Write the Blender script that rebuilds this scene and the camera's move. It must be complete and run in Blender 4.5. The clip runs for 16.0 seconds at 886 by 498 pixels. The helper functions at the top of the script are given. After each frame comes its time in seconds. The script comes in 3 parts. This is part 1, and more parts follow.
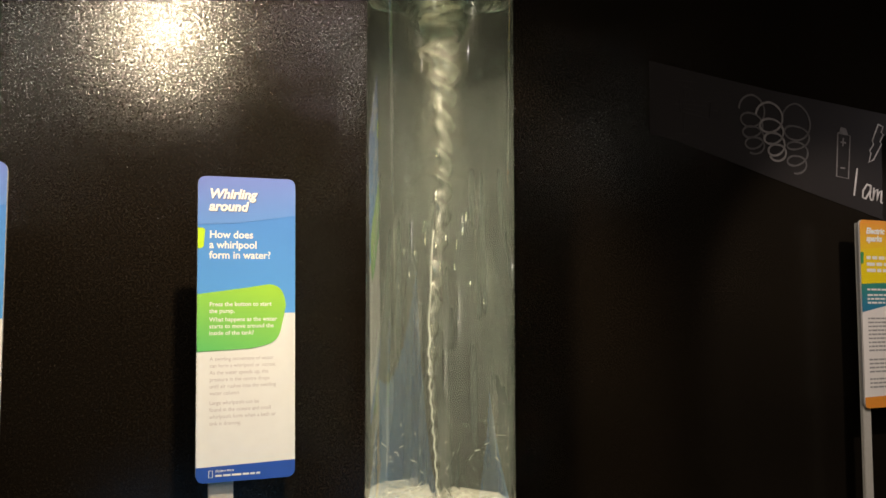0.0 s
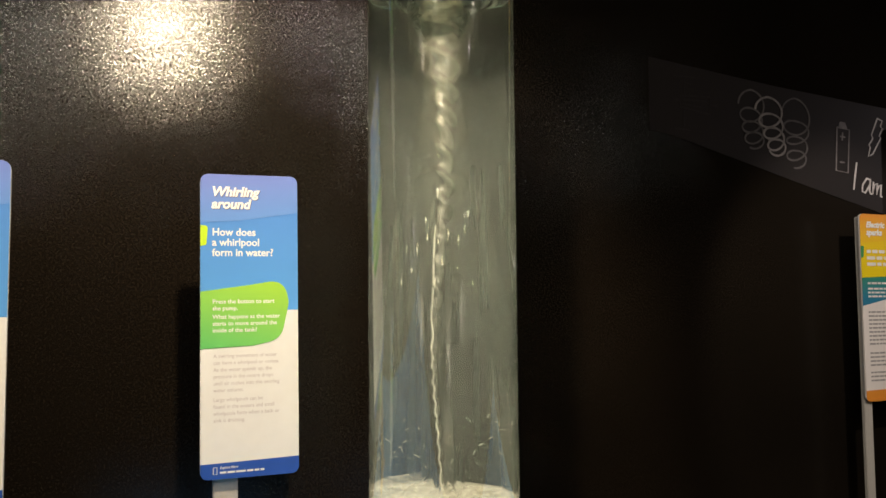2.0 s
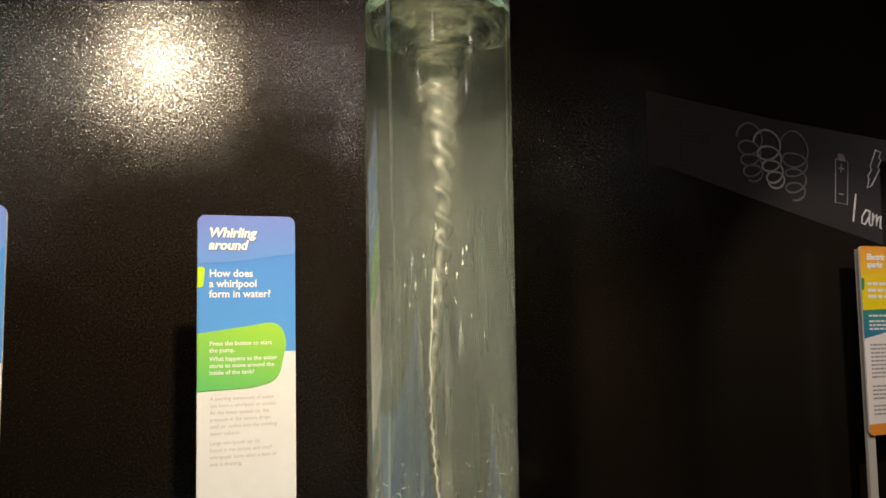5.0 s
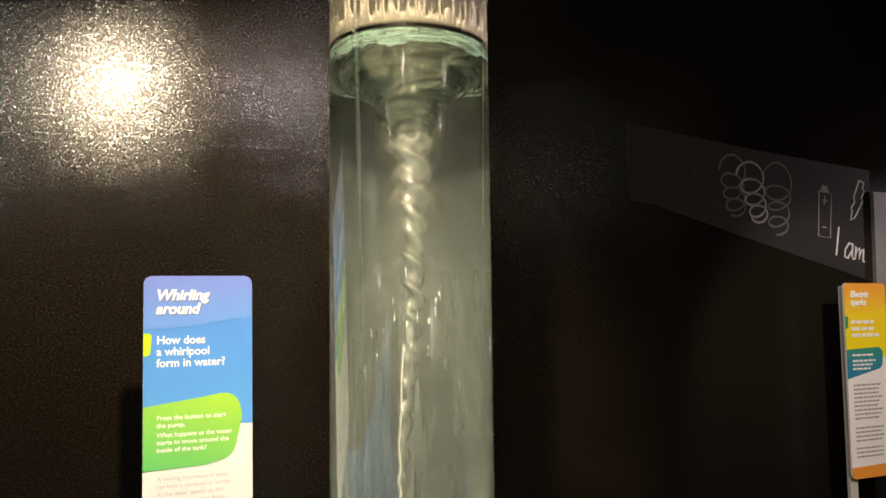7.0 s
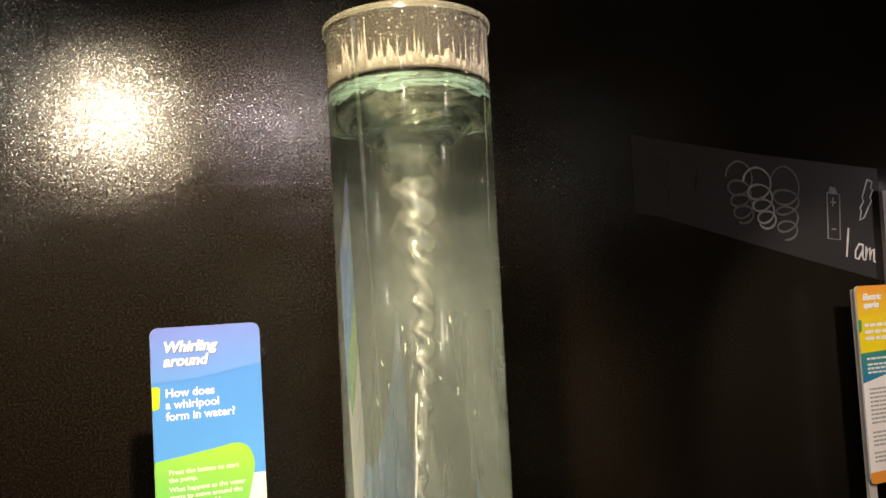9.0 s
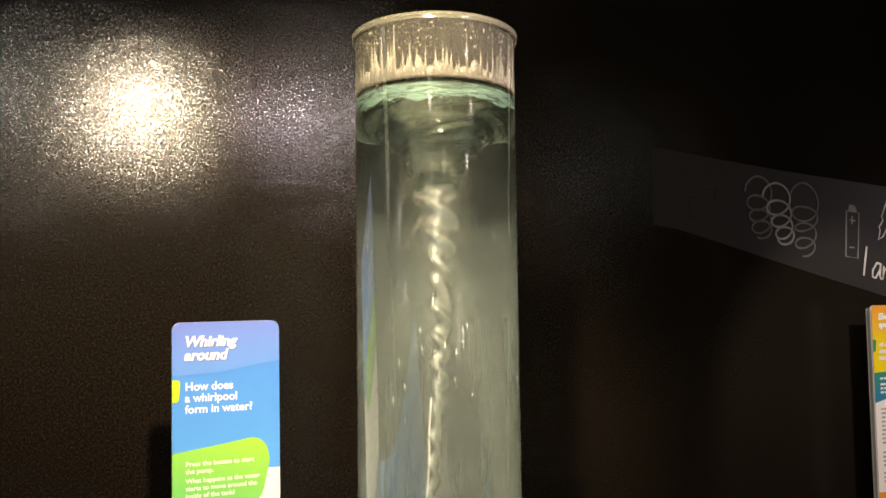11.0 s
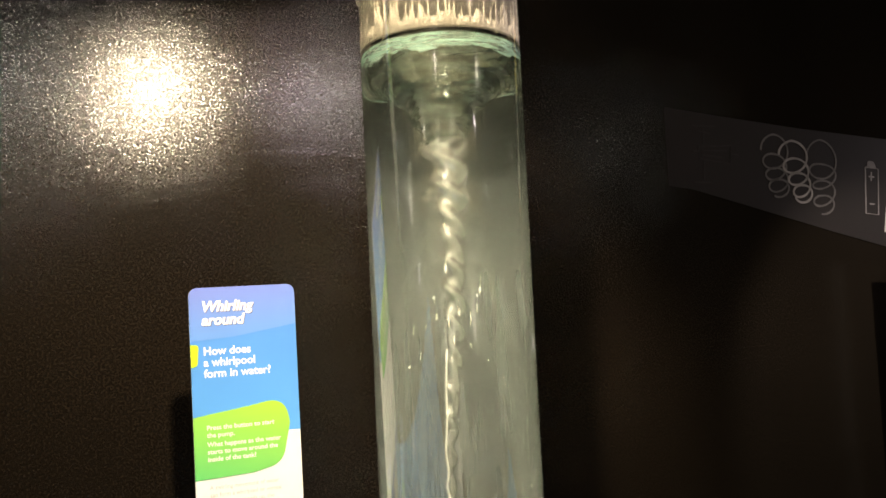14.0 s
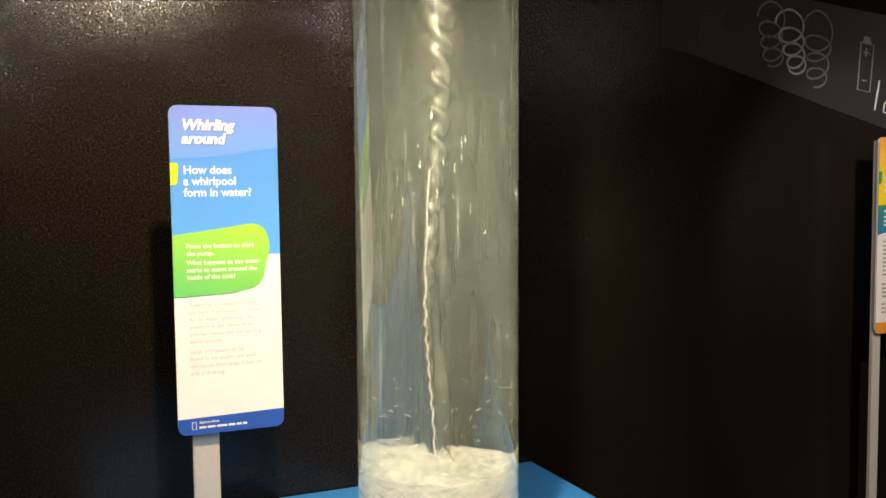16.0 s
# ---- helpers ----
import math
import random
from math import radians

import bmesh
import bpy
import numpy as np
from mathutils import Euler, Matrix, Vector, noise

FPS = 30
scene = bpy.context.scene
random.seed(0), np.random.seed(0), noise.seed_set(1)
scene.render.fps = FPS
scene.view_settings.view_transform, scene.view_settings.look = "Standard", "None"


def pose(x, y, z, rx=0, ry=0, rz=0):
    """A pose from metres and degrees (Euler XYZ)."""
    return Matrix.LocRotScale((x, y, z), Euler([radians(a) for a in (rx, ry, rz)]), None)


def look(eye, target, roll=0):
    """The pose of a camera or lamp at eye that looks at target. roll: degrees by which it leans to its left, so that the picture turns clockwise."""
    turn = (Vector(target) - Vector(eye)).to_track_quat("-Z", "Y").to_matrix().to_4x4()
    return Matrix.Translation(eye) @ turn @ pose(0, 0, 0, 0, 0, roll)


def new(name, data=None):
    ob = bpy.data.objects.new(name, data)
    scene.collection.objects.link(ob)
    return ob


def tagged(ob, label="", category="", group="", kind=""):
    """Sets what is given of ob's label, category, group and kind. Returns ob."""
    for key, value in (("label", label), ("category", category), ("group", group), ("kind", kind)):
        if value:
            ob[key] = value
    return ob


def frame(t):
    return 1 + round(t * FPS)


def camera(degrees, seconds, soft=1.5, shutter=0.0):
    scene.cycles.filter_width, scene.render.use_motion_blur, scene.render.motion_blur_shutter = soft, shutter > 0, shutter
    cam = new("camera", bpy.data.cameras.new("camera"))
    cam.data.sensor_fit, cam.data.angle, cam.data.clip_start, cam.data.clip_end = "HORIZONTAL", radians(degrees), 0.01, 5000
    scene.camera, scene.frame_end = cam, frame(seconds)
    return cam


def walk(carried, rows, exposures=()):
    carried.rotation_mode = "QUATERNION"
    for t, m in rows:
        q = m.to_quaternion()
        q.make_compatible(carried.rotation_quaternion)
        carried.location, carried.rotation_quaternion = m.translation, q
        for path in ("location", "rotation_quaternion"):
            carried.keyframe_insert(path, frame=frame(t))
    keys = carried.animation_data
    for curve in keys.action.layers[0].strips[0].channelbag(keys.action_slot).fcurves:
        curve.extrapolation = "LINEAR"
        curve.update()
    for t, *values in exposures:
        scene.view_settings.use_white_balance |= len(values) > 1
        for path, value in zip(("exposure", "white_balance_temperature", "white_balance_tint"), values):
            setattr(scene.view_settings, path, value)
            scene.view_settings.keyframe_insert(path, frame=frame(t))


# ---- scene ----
cam = camera(55.3, 16.0)
PATH = [
    (0, (0.089, -0.015, 1.462), (0.029, 1.98, 1.598), -0.03),
    (0.5, (0.089, -0.018, 1.463), (0.022, 1.975, 1.612), -0.13),
    (1, (0.089, -0.021, 1.46), (0.019, 1.972, 1.61), -0.15),
    (1.5, (0.086, -0.023, 1.456), (0.022, 1.971, 1.602), -0.24),
    (2, (0.083, -0.022, 1.453), (0.024, 1.972, 1.587), -0.47),
    (2.5, (0.086, -0.025, 1.456), (0.035, 1.97, 1.58), -0.41),
    (3, (0.085, -0.026, 1.458), (0.037, 1.97, 1.577), -0.33),
    (3.5, (0.085, -0.027, 1.461), (0.034, 1.969, 1.581), -0.21),
    (4, (0.083, -0.02, 1.466), (0.032, 1.975, 1.587), -0.14),
    (4.5, (0.083, -0.014, 1.476), (0.033, 1.98, 1.615), -0.01),
    (5, (0.087, -0.014, 1.5), (0.029, 1.977, 1.687), -0.7),
    (5.2, (0.082, 0.002, 1.514), (0.031, 1.988, 1.748), -0.94),
    (7.3, (0.075, 0.146, 1.724), (0.095, 2.14, 1.881), -0.58),
    (7.5, (0.069, 0.144, 1.743), (0.073, 2.135, 1.93), -0.95),
    (8, (0.061, 0.159, 1.787), (0.082, 2.146, 2.008), -1.71),
    (8.5, (0.063, 0.167, 1.807), (0.075, 2.158, 2.001), -2.23),
    (9, (0.068, 0.169, 1.815), (0.079, 2.164, 1.95), -2.97),
    (9.2, (0.069, 0.167, 1.816), (0.072, 2.164, 1.918), -2.85),
    (11.5, (0.055, 0.129, 1.842), (0.03, 2.124, 1.992), -0.52),
    (12, (0.053, 0.123, 1.852), (0.031, 2.116, 2.017), -1),
    (12.5, (0.061, 0.126, 1.858), (0.01, 2.122, 1.965), -2.13),
    (13, (0.066, 0.133, 1.82), (-0.013, 2.129, 1.928), -2.45),
    (13.5, (0.072, 0.141, 1.782), (0.006, 2.137, 1.89), -2.37),
    (14, (0.077, 0.145, 1.743), (0.002, 2.14, 1.863), -2.7),
    (14.5, (0.068, 0.139, 1.734), (-0.052, 2.134, 1.825), -1.4),
    (15, (0.074, 0.151, 1.654), (-0.091, 2.142, 1.753), -2.53),
    (15.5, (0.076, 0.145, 1.629), (-0.021, 2.143, 1.655), -0.55),
    (16, (0.076, 0.159, 1.566), (0.031, 2.156, 1.459), -0.27),
]
walk(cam, [(t, look(eye, target, roll)) for t, eye, target, roll in PATH],
     [(0, 0.0), (5.2, 0.05), (7.3, 0.35), (9.2, 0.5), (11.3, 0.45), (13.0, 0.5), (14.5, 0.58), (16.0, 0.5)])

# ---- light ----
world = bpy.data.worlds.new("World")
scene.world = world
world.use_nodes = True
world.node_tree.nodes["Background"].inputs["Color"].default_value = (0.9, 0.75, 0.6, 1)
world.node_tree.nodes["Background"].inputs["Strength"].default_value = 0.0


def spot(name, eye, target, watts, colour, cone=90, blend=0.6, radius=0.03):
    d = bpy.data.lights.new(name, "SPOT")
    d.energy, d.color, d.spot_size, d.spot_blend, d.shadow_soft_size = watts, colour, radians(cone), blend, radius
    ob = new(name, d)
    ob.matrix_world = look(eye, target)
    return ob


WARM, NEUTRAL, PINK = (1.0, 0.79, 0.54), (1.0, 0.86, 0.70), (1.0, 0.88, 0.90)
spot("exhibit_lamp", (-0.06, 1.10, 2.76), (-0.45, 2.35, 1.62), 160, WARM, 77, 0.5, 0.035)
spot("side_lamp", (1.13, 0.595, 2.61), (-0.25, 2.67, 2.41), 170, (1.0, 0.78, 0.88), 19, 0.9, 0.014)
# fill without a known source, added to brighten the chalk drawings
spot("chalk_fill", (3.05, 3.66, 2.20), (1.70, 3.58, 2.04), 14.0, PINK, 110, 1.0, 0.03)
# added fill that lifts the orange board; no such lamp is known
spot("sign_fill", (1.95, 1.35, 3.05), (1.72, 3.36, 1.42), 150, (1.0, 0.88, 0.78), 36, 0.5, 0.04)
for x, y in ((-2.3, -0.9), (2.5, -0.4), (0.2, -3.0), (-1.3, -1.3), (-0.3, -1.9), (0.7, -1.5), (1.7, -1.2)):
    spot("room_lamp", (x, y, 3.1), (x * 0.6, 1.4, 0.9), 24, NEUTRAL, 50, 0.35, 0.05)

# ---- materials ----


def material(name, colour, rough=0.5, metal=0.0, spec=0.5):
    m = bpy.data.materials.new(name)
    m.use_nodes = True
    b = m.node_tree.nodes["Principled BSDF"]
    b.inputs["Base Color"].default_value = (*colour, 1)
    b.inputs["Roughness"].default_value = rough
    b.inputs["Metallic"].default_value = metal
    b.inputs["Specular IOR Level"].default_value = spec
    return m


def node(m, kind, **values):
    n = m.node_tree.nodes.new(kind)
    for k, v in values.items():
        n.inputs[k].default_value = v
    return n


def wire(m, a, i, b, j):
    m.node_tree.links.new(a.outputs[i], b.inputs[j])


def ramp(m, stops):
    n = m.node_tree.nodes.new("ShaderNodeValToRGB")
    e = n.color_ramp.elements
    while len(e) < len(stops):
        e.new(0.5)
    for k, (at, c) in enumerate(stops):
        e[k].position, e[k].color = at, (*c, 1) if len(c) == 3 else c
    return n


def textured(m, scale=60, low=0.8, high=1.15, bump=0.1, detail=4, big=4.0, rough_var=0.0):
    """Uneven colour at two scales and a fine relief."""
    b = m.node_tree.nodes["Principled BSDF"]
    col = b.inputs["Base Color"].default_value[:3]
    co = node(m, "ShaderNodeTexCoord")
    fine = node(m, "ShaderNodeTexNoise", Scale=scale, Detail=detail)
    wide = node(m, "ShaderNodeTexNoise", Scale=big, Detail=3.0)
    for n in (fine, wide):
        wire(m, co, "Object", n, "Vector")
    add = m.node_tree.nodes.new("ShaderNodeMath")
    add.operation = "ADD"
    wire(m, fine, 0, add, 0), wire(m, wide, 0, add, 1)
    half = m.node_tree.nodes.new("ShaderNodeMath")
    half.operation = "MULTIPLY"
    half.inputs[1].default_value = 0.5
    wire(m, add, 0, half, 0)
    r = ramp(m, [(0.3, [c * low for c in col]), (0.7, [c * high for c in col])])
    wire(m, half, 0, r, 0), wire(m, r, 0, b, "Base Color")
    if bump:
        bp = node(m, "ShaderNodeBump", Strength=bump, Distance=0.002)
        wire(m, fine, 0, bp, "Height"), wire(m, bp, 0, b, "Normal")
    return m


def gradient(name, top, bottom, size, rough=0.35, slant=0.0):
    """A printed colour that runs from top to bottom over so many metres."""
    m = material(name, top, rough)
    co, sep = node(m, "ShaderNodeTexCoord"), node(m, "ShaderNodeSeparateXYZ")
    wire(m, co, "Object", sep, 0)
    mul = node(m, "ShaderNodeMath")
    mul.operation = "MULTIPLY_ADD"
    mul.inputs[1].default_value = -1 / size
    wire(m, sep, 2, mul, 0)
    sl = node(m, "ShaderNodeMath")
    sl.operation = "MULTIPLY"
    sl.inputs[1].default_value = slant
    wire(m, sep, 0, sl, 0), wire(m, sl, 0, mul, 2)
    r = ramp(m, [(0.0, top), (1.0, bottom)])
    wire(m, mul, 0, r, 0), wire(m, r, 0, m.node_tree.nodes["Principled BSDF"], "Base Color")
    return m


# black wall paint with an orange-peel skin
WALL = material("black_wall_paint", (0.016, 0.0135, 0.011), 0.11, spec=0.33)
b = WALL.node_tree.nodes["Principled BSDF"]
co = node(WALL, "ShaderNodeTexCoord")
peel = node(WALL, "ShaderNodeTexNoise", Scale=330.0, Detail=1.5, Roughness=0.5)
wave = node(WALL, "ShaderNodeTexNoise", Scale=30.0, Detail=1.0)
dirt = node(WALL, "ShaderNodeTexNoise", Scale=1.6, Detail=0.0)
for n in (peel, wave, dirt):
    wire(WALL, co, "Object", n, "Vector")
bp1 = node(WALL, "ShaderNodeBump", Strength=1.0, Distance=0.00056)
bp2 = node(WALL, "ShaderNodeBump", Strength=0.05, Distance=0.004)
wire(WALL, wave, 0, bp2, "Height"), wire(WALL, bp2, 0, bp1, "Normal")
wire(WALL, peel, 0, bp1, "Height"), wire(WALL, bp1, 0, b, "Normal")
# a thin smoother film of varnish over the grain
b.inputs["Coat Weight"].default_value, b.inputs["Coat Roughness"].default_value, b.inputs["Coat IOR"].default_value = 0.06, 0.20, 1.45
wire(WALL, bp2, 0, b, "Coat Normal")
r = ramp(WALL, [(0.0, (0.0105, 0.0084, 0.0061)), (1.0, (0.0245, 0.0190, 0.0138))])
# fine speckle painted into the colour for glints on the orange peel
sparkle = node(WALL, "ShaderNodeTexNoise", Scale=172.0, Detail=1.5, Roughness=0.6)
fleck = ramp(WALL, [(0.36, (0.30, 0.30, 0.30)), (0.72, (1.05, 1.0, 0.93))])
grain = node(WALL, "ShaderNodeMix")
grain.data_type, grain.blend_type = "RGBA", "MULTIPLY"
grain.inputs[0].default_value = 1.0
wire(WALL, co, "Object", sparkle, "Vector"), wire(WALL, sparkle, 0, fleck, 0)
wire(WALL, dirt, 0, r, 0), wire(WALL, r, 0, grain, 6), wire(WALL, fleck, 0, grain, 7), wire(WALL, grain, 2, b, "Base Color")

VINYL = textured(material("grey_vinyl", (0.015, 0.0112, 0.0100), 0.75, spec=0.25), 300, 0.85, 1.15, 0.05)
CHALK = textured(material("chalk_white_print", (0.75, 0.70, 0.68), 0.8, spec=0.2), 500, 0.55, 1.1, 0.1, big=30)
FAINT = textured(material("faint_grey_print", (0.030, 0.026, 0.025), 0.8, spec=0.2), 500, 0.6, 1.2, 0.1, big=30)
CEILING = textured(material("black_ceiling_paint", (0.02, 0.018, 0.017), 0.8), 40)
FLOOR = textured(material("dark_carpet", (0.03, 0.026, 0.025), 0.95, spec=0.1), 220, 0.6, 1.3, 0.5)
ROOM = textured(material("dim_room_wall", (0.05, 0.043, 0.037), 0.7), 20)
BLUE = textured(material("blue_laminate", (0.055, 0.30, 0.78), 0.38), 90, 0.93, 1.06, 0.03)
BLACK = textured(material("black_plinth_side", (0.02, 0.02, 0.022), 0.5), 60)
POST = textured(material("pale_grey_painted_steel", (0.50, 0.47, 0.42), 0.45), 120, 0.9, 1.08, 0.04)
BOARD = textured(material("white_printed_board", (0.84, 0.85, 0.84), 0.4), 30, 0.97, 1.03, 0.0)
EDGE = textured(material("board_edge_grey", (0.33, 0.31, 0.30), 0.5), 60, 0.9, 1.1, 0.0)
TEXT_WHITE = material("white_ink", (0.86, 0.86, 0.84), 0.4)
TEXT_GREY = material("grey_ink", (0.56, 0.53, 0.54), 0.5)
TEXT_SHADE = material("dark_ink", (0.10, 0.12, 0.25), 0.5)
SKY_PRINT = gradient("blue_print", (0.07, 0.21, 0.62), (0.11, 0.38, 0.86), 0.36)
TOP_PRINT = gradient("violet_blue_print", (0.15, 0.205, 0.58), (0.13, 0.29, 0.70), 0.12, slant=0.6)
GREEN_PRINT = gradient("green_print", (0.40, 0.69, 0.05), (0.13, 0.58, 0.17), 0.46, slant=-0.6)
GREEN_PRINT.node_tree.nodes["Color Ramp"].color_ramp.elements[0].position = 0.45
FOOT_PRINT = gradient("violet_footer_print", (0.05, 0.045, 0.27), (0.03, 0.10, 0.45), 0.25, slant=3.2)
LIME = textured(material("lime_print", (0.50, 0.75, 0.02), 0.4), 60, 0.95, 1.05, 0.0)
YELLOW = gradient("yellow_print", (0.85, 0.52, 0.02), (0.86, 0.68, 0.01), 0.3)
ORANGE = gradient("orange_print", (0.80, 0.30, 0.03), (0.86, 0.56, 0.02), 0.13)
FOOT_ORANGE = textured(material("orange_footer_print", (0.80, 0.29, 0.04), 0.4), 60, 0.95, 1.05, 0.0)
TEAL = gradient("teal_print", (0.05, 0.28, 0.10), (0.03, 0.20, 0.33), 0.36)
TEAL.node_tree.nodes["Color Ramp"].color_ramp.elements[0].position = 0.6
PEACH = textured(material("pinkish_white_board", (0.82, 0.76, 0.72), 0.45), 30, 0.97, 1.03, 0.0)


def clear(name, ior, tint, rough=0.0, through_share=0.0, veil=0.0, veil_colour=(0.5, 0.5, 0.45), bump=0.0, scale=20, gloss=0.0, gloss_rough=0.1):
    """A clear body; part of it scatters (veil), part passes light on straight."""
    m = bpy.data.materials.new(name)
    m.use_nodes = True
    t = m.node_tree
    t.nodes.remove(t.nodes["Principled BSDF"])
    out = t.nodes["Material Output"]
    glass = node(m, "ShaderNodeBsdfGlass", Color=(*tint, 1), Roughness=rough, IOR=ior)
    last = glass
    if bump:
        co, n = node(m, "ShaderNodeTexCoord"), node(m, "ShaderNodeTexNoise", Scale=scale, Detail=2.0)
        bp = node(m, "ShaderNodeBump", Strength=bump, Distance=0.01)
        wire(m, co, "Object", n, "Vector"), wire(m, n, 0, bp, "Height"), wire(m, bp, 0, glass, "Normal")
    for share, other in ((through_share, node(m, "ShaderNodeBsdfTransparent", Color=(*tint, 1))), (veil, None)):
        if not share:
            continue
        if other is None:
            other = node(m, "ShaderNodeBsdfDiffuse", Color=(*veil_colour, 1))
            soft = node(m, "ShaderNodeBsdfTranslucent", Color=(*veil_colour, 1))
            both = node(m, "ShaderNodeMixShader", Fac=0.5)
            wire(m, other, 0, both, 1), wire(m, soft, 0, both, 2)
            other = both
        mix = node(m, "ShaderNodeMixShader", Fac=share)
        wire(m, last, 0, mix, 1), wire(m, other, 0, mix, 2)
        last = mix
    if gloss:
        shine = node(m, "ShaderNodeBsdfGlossy", Color=(1, 1, 1, 1), Roughness=gloss_rough)
        mix = node(m, "ShaderNodeMixShader", Fac=gloss)
        wire(m, last, 0, mix, 1), wire(m, shine, 0, mix, 2)
        last = mix
    wire(m, last, 0, out, 0)
    return m


ACRYLIC = clear("clear_acrylic", 1.49, (0.97, 0.98, 0.93), gloss=0.05, gloss_rough=0.07)
WATER = clear("veiled_water", 1.33 / 1.49, (0.95, 0.96, 0.92), through_share=0.17, veil=0.10, veil_colour=(0.228, 0.262, 0.262), gloss=0.14, gloss_rough=0.04)
# veil grows downwards: cloudiness, with the light in the lower tube painted in
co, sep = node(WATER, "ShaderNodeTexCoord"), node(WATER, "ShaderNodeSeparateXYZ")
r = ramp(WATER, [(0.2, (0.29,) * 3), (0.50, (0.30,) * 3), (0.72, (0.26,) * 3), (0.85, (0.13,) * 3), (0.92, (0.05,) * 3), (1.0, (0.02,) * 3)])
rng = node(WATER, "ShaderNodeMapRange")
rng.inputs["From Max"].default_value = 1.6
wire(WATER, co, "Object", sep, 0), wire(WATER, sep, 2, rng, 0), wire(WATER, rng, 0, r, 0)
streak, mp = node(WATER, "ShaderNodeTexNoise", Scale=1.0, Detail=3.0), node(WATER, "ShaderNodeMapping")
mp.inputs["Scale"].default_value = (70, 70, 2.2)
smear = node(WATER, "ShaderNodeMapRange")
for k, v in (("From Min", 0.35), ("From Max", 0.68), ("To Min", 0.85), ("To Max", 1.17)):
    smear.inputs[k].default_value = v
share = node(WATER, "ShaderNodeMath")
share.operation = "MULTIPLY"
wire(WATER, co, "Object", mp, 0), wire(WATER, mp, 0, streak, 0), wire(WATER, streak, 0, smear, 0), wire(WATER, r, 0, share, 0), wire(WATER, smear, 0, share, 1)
# more veil on the far half, covering what refracts through from behind
far_veil = node(WATER, "ShaderNodeMapRange")
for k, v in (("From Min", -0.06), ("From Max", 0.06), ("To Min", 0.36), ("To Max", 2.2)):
    far_veil.inputs[k].default_value = v
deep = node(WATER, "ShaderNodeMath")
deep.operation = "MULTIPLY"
wire(WATER, sep, 1, far_veil, 0), wire(WATER, share, 0, deep, 0), wire(WATER, far_veil, 0, deep, 1)
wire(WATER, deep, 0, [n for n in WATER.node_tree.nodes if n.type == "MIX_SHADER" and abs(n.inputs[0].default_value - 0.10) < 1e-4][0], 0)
SURFACE = clear("whirling_water_surface", 1.33, (0.42, 0.52, 0.48), veil=0.04, veil_colour=(0.66, 0.74, 0.70), bump=0.25, scale=38)
# pale veil streaks stretched round the funnel
co, mp = node(SURFACE, "ShaderNodeTexCoord"), node(SURFACE, "ShaderNodeMapping")
mp.inputs["Scale"].default_value = (9, 9, 70)
mp.inputs["Rotation"].default_value = (0.15, -0.22, 0)
streak = node(SURFACE, "ShaderNodeTexNoise", Scale=1.0, Detail=5.0, Roughness=0.62, Distortion=0.5)
r = ramp(SURFACE, [(0.46, (0.005,) * 3), (0.76, (0.22,) * 3)])
wire(SURFACE, co, "Object", mp, 0), wire(SURFACE, mp, 0, streak, 0), wire(SURFACE, streak, 0, r, 0)
wire(SURFACE, r, 0, [n for n in SURFACE.node_tree.nodes if n.type == "MIX_SHADER" and abs(n.inputs[0].default_value - 0.04) < 1e-4][0], 0)
ROPE = clear("whirling_air_core", 1.33, (0.85, 0.90, 0.86), veil=0.15, veil_colour=(0.80, 0.80, 0.77), gloss=0.28, gloss_rough=0.16)
FOAM = clear("dried_foam_film", 1.0, (1, 1, 1), through_share=1.0, veil=0.34, veil_colour=(0.70, 0.66, 0.55))

# ---- building ----


def mesh_of(name, bm, mat, smooth=False):
    me = bpy.data.meshes.new(name)
    bmesh.ops.recalc_face_normals(bm, faces=bm.faces) if smooth is not None else None
    bm.to_mesh(me)
    bm.free()
    me.materials.append(mat)
    if smooth:
        for p in me.polygons:
            p.use_smooth = True
    return me


def thing(name, bm, mat, m, label, category, kind="", group="", smooth=False):
    ob = new(name, mesh_of(name, bm, mat, smooth))
    ob.matrix_world = m
    return tagged(ob, label, category, group, kind)


def empty(name, m, label, category, kind="", group=""):
    ob = new(name)
    ob.matrix_world = m
    ob.empty_display_size = 0.05
    return tagged(ob, label, category, group, kind)


def part(name, bm, mat, parent, label="", smooth=False, m=None):
    ob = new(name, mesh_of(name, bm, mat, smooth))
    ob.parent = parent
    if m is not None:
        ob.matrix_basis = m
    return tagged(ob, label)


def box(x0, x1, y0, y1, z0, z1, bevel=0.0, bm=None):
    own = bm is None
    bm = bm or bmesh.new()
    g = bmesh.ops.create_cube(bm, size=1, matrix=pose((x0 + x1) / 2, (y0 + y1) / 2, (z0 + z1) / 2) @ Matrix.Diagonal((x1 - x0, y1 - y0, z1 - z0, 1)))
    if bevel and own:
        bmesh.ops.bevel(bm, geom=bm.edges[:], offset=bevel, segments=2, affect="EDGES")
    return bm


def rounded(corners, steps=7):
    """The outline of a polygon (x, z, radius) with rounded corners."""
    out = []
    n = len(corners)
    for i, (x, z, r) in enumerate(corners):
        p = Vector((x, z))
        if r <= 0:
            out.append(p)
            continue
        a = (Vector(corners[i - 1][:2]) - p).normalized()
        c = (Vector(corners[(i + 1) % n][:2]) - p).normalized()
        half = a.angle(c) / 2
        d = r / math.tan(half)
        s, e = p + a * d, p + c * d
        for k in range(steps + 1):
            t = k / steps
            out.append((1 - t) ** 2 * s + 2 * t * (1 - t) * (p * 0.88 + (s + e) * 0.06) + t * t * e)
    return out


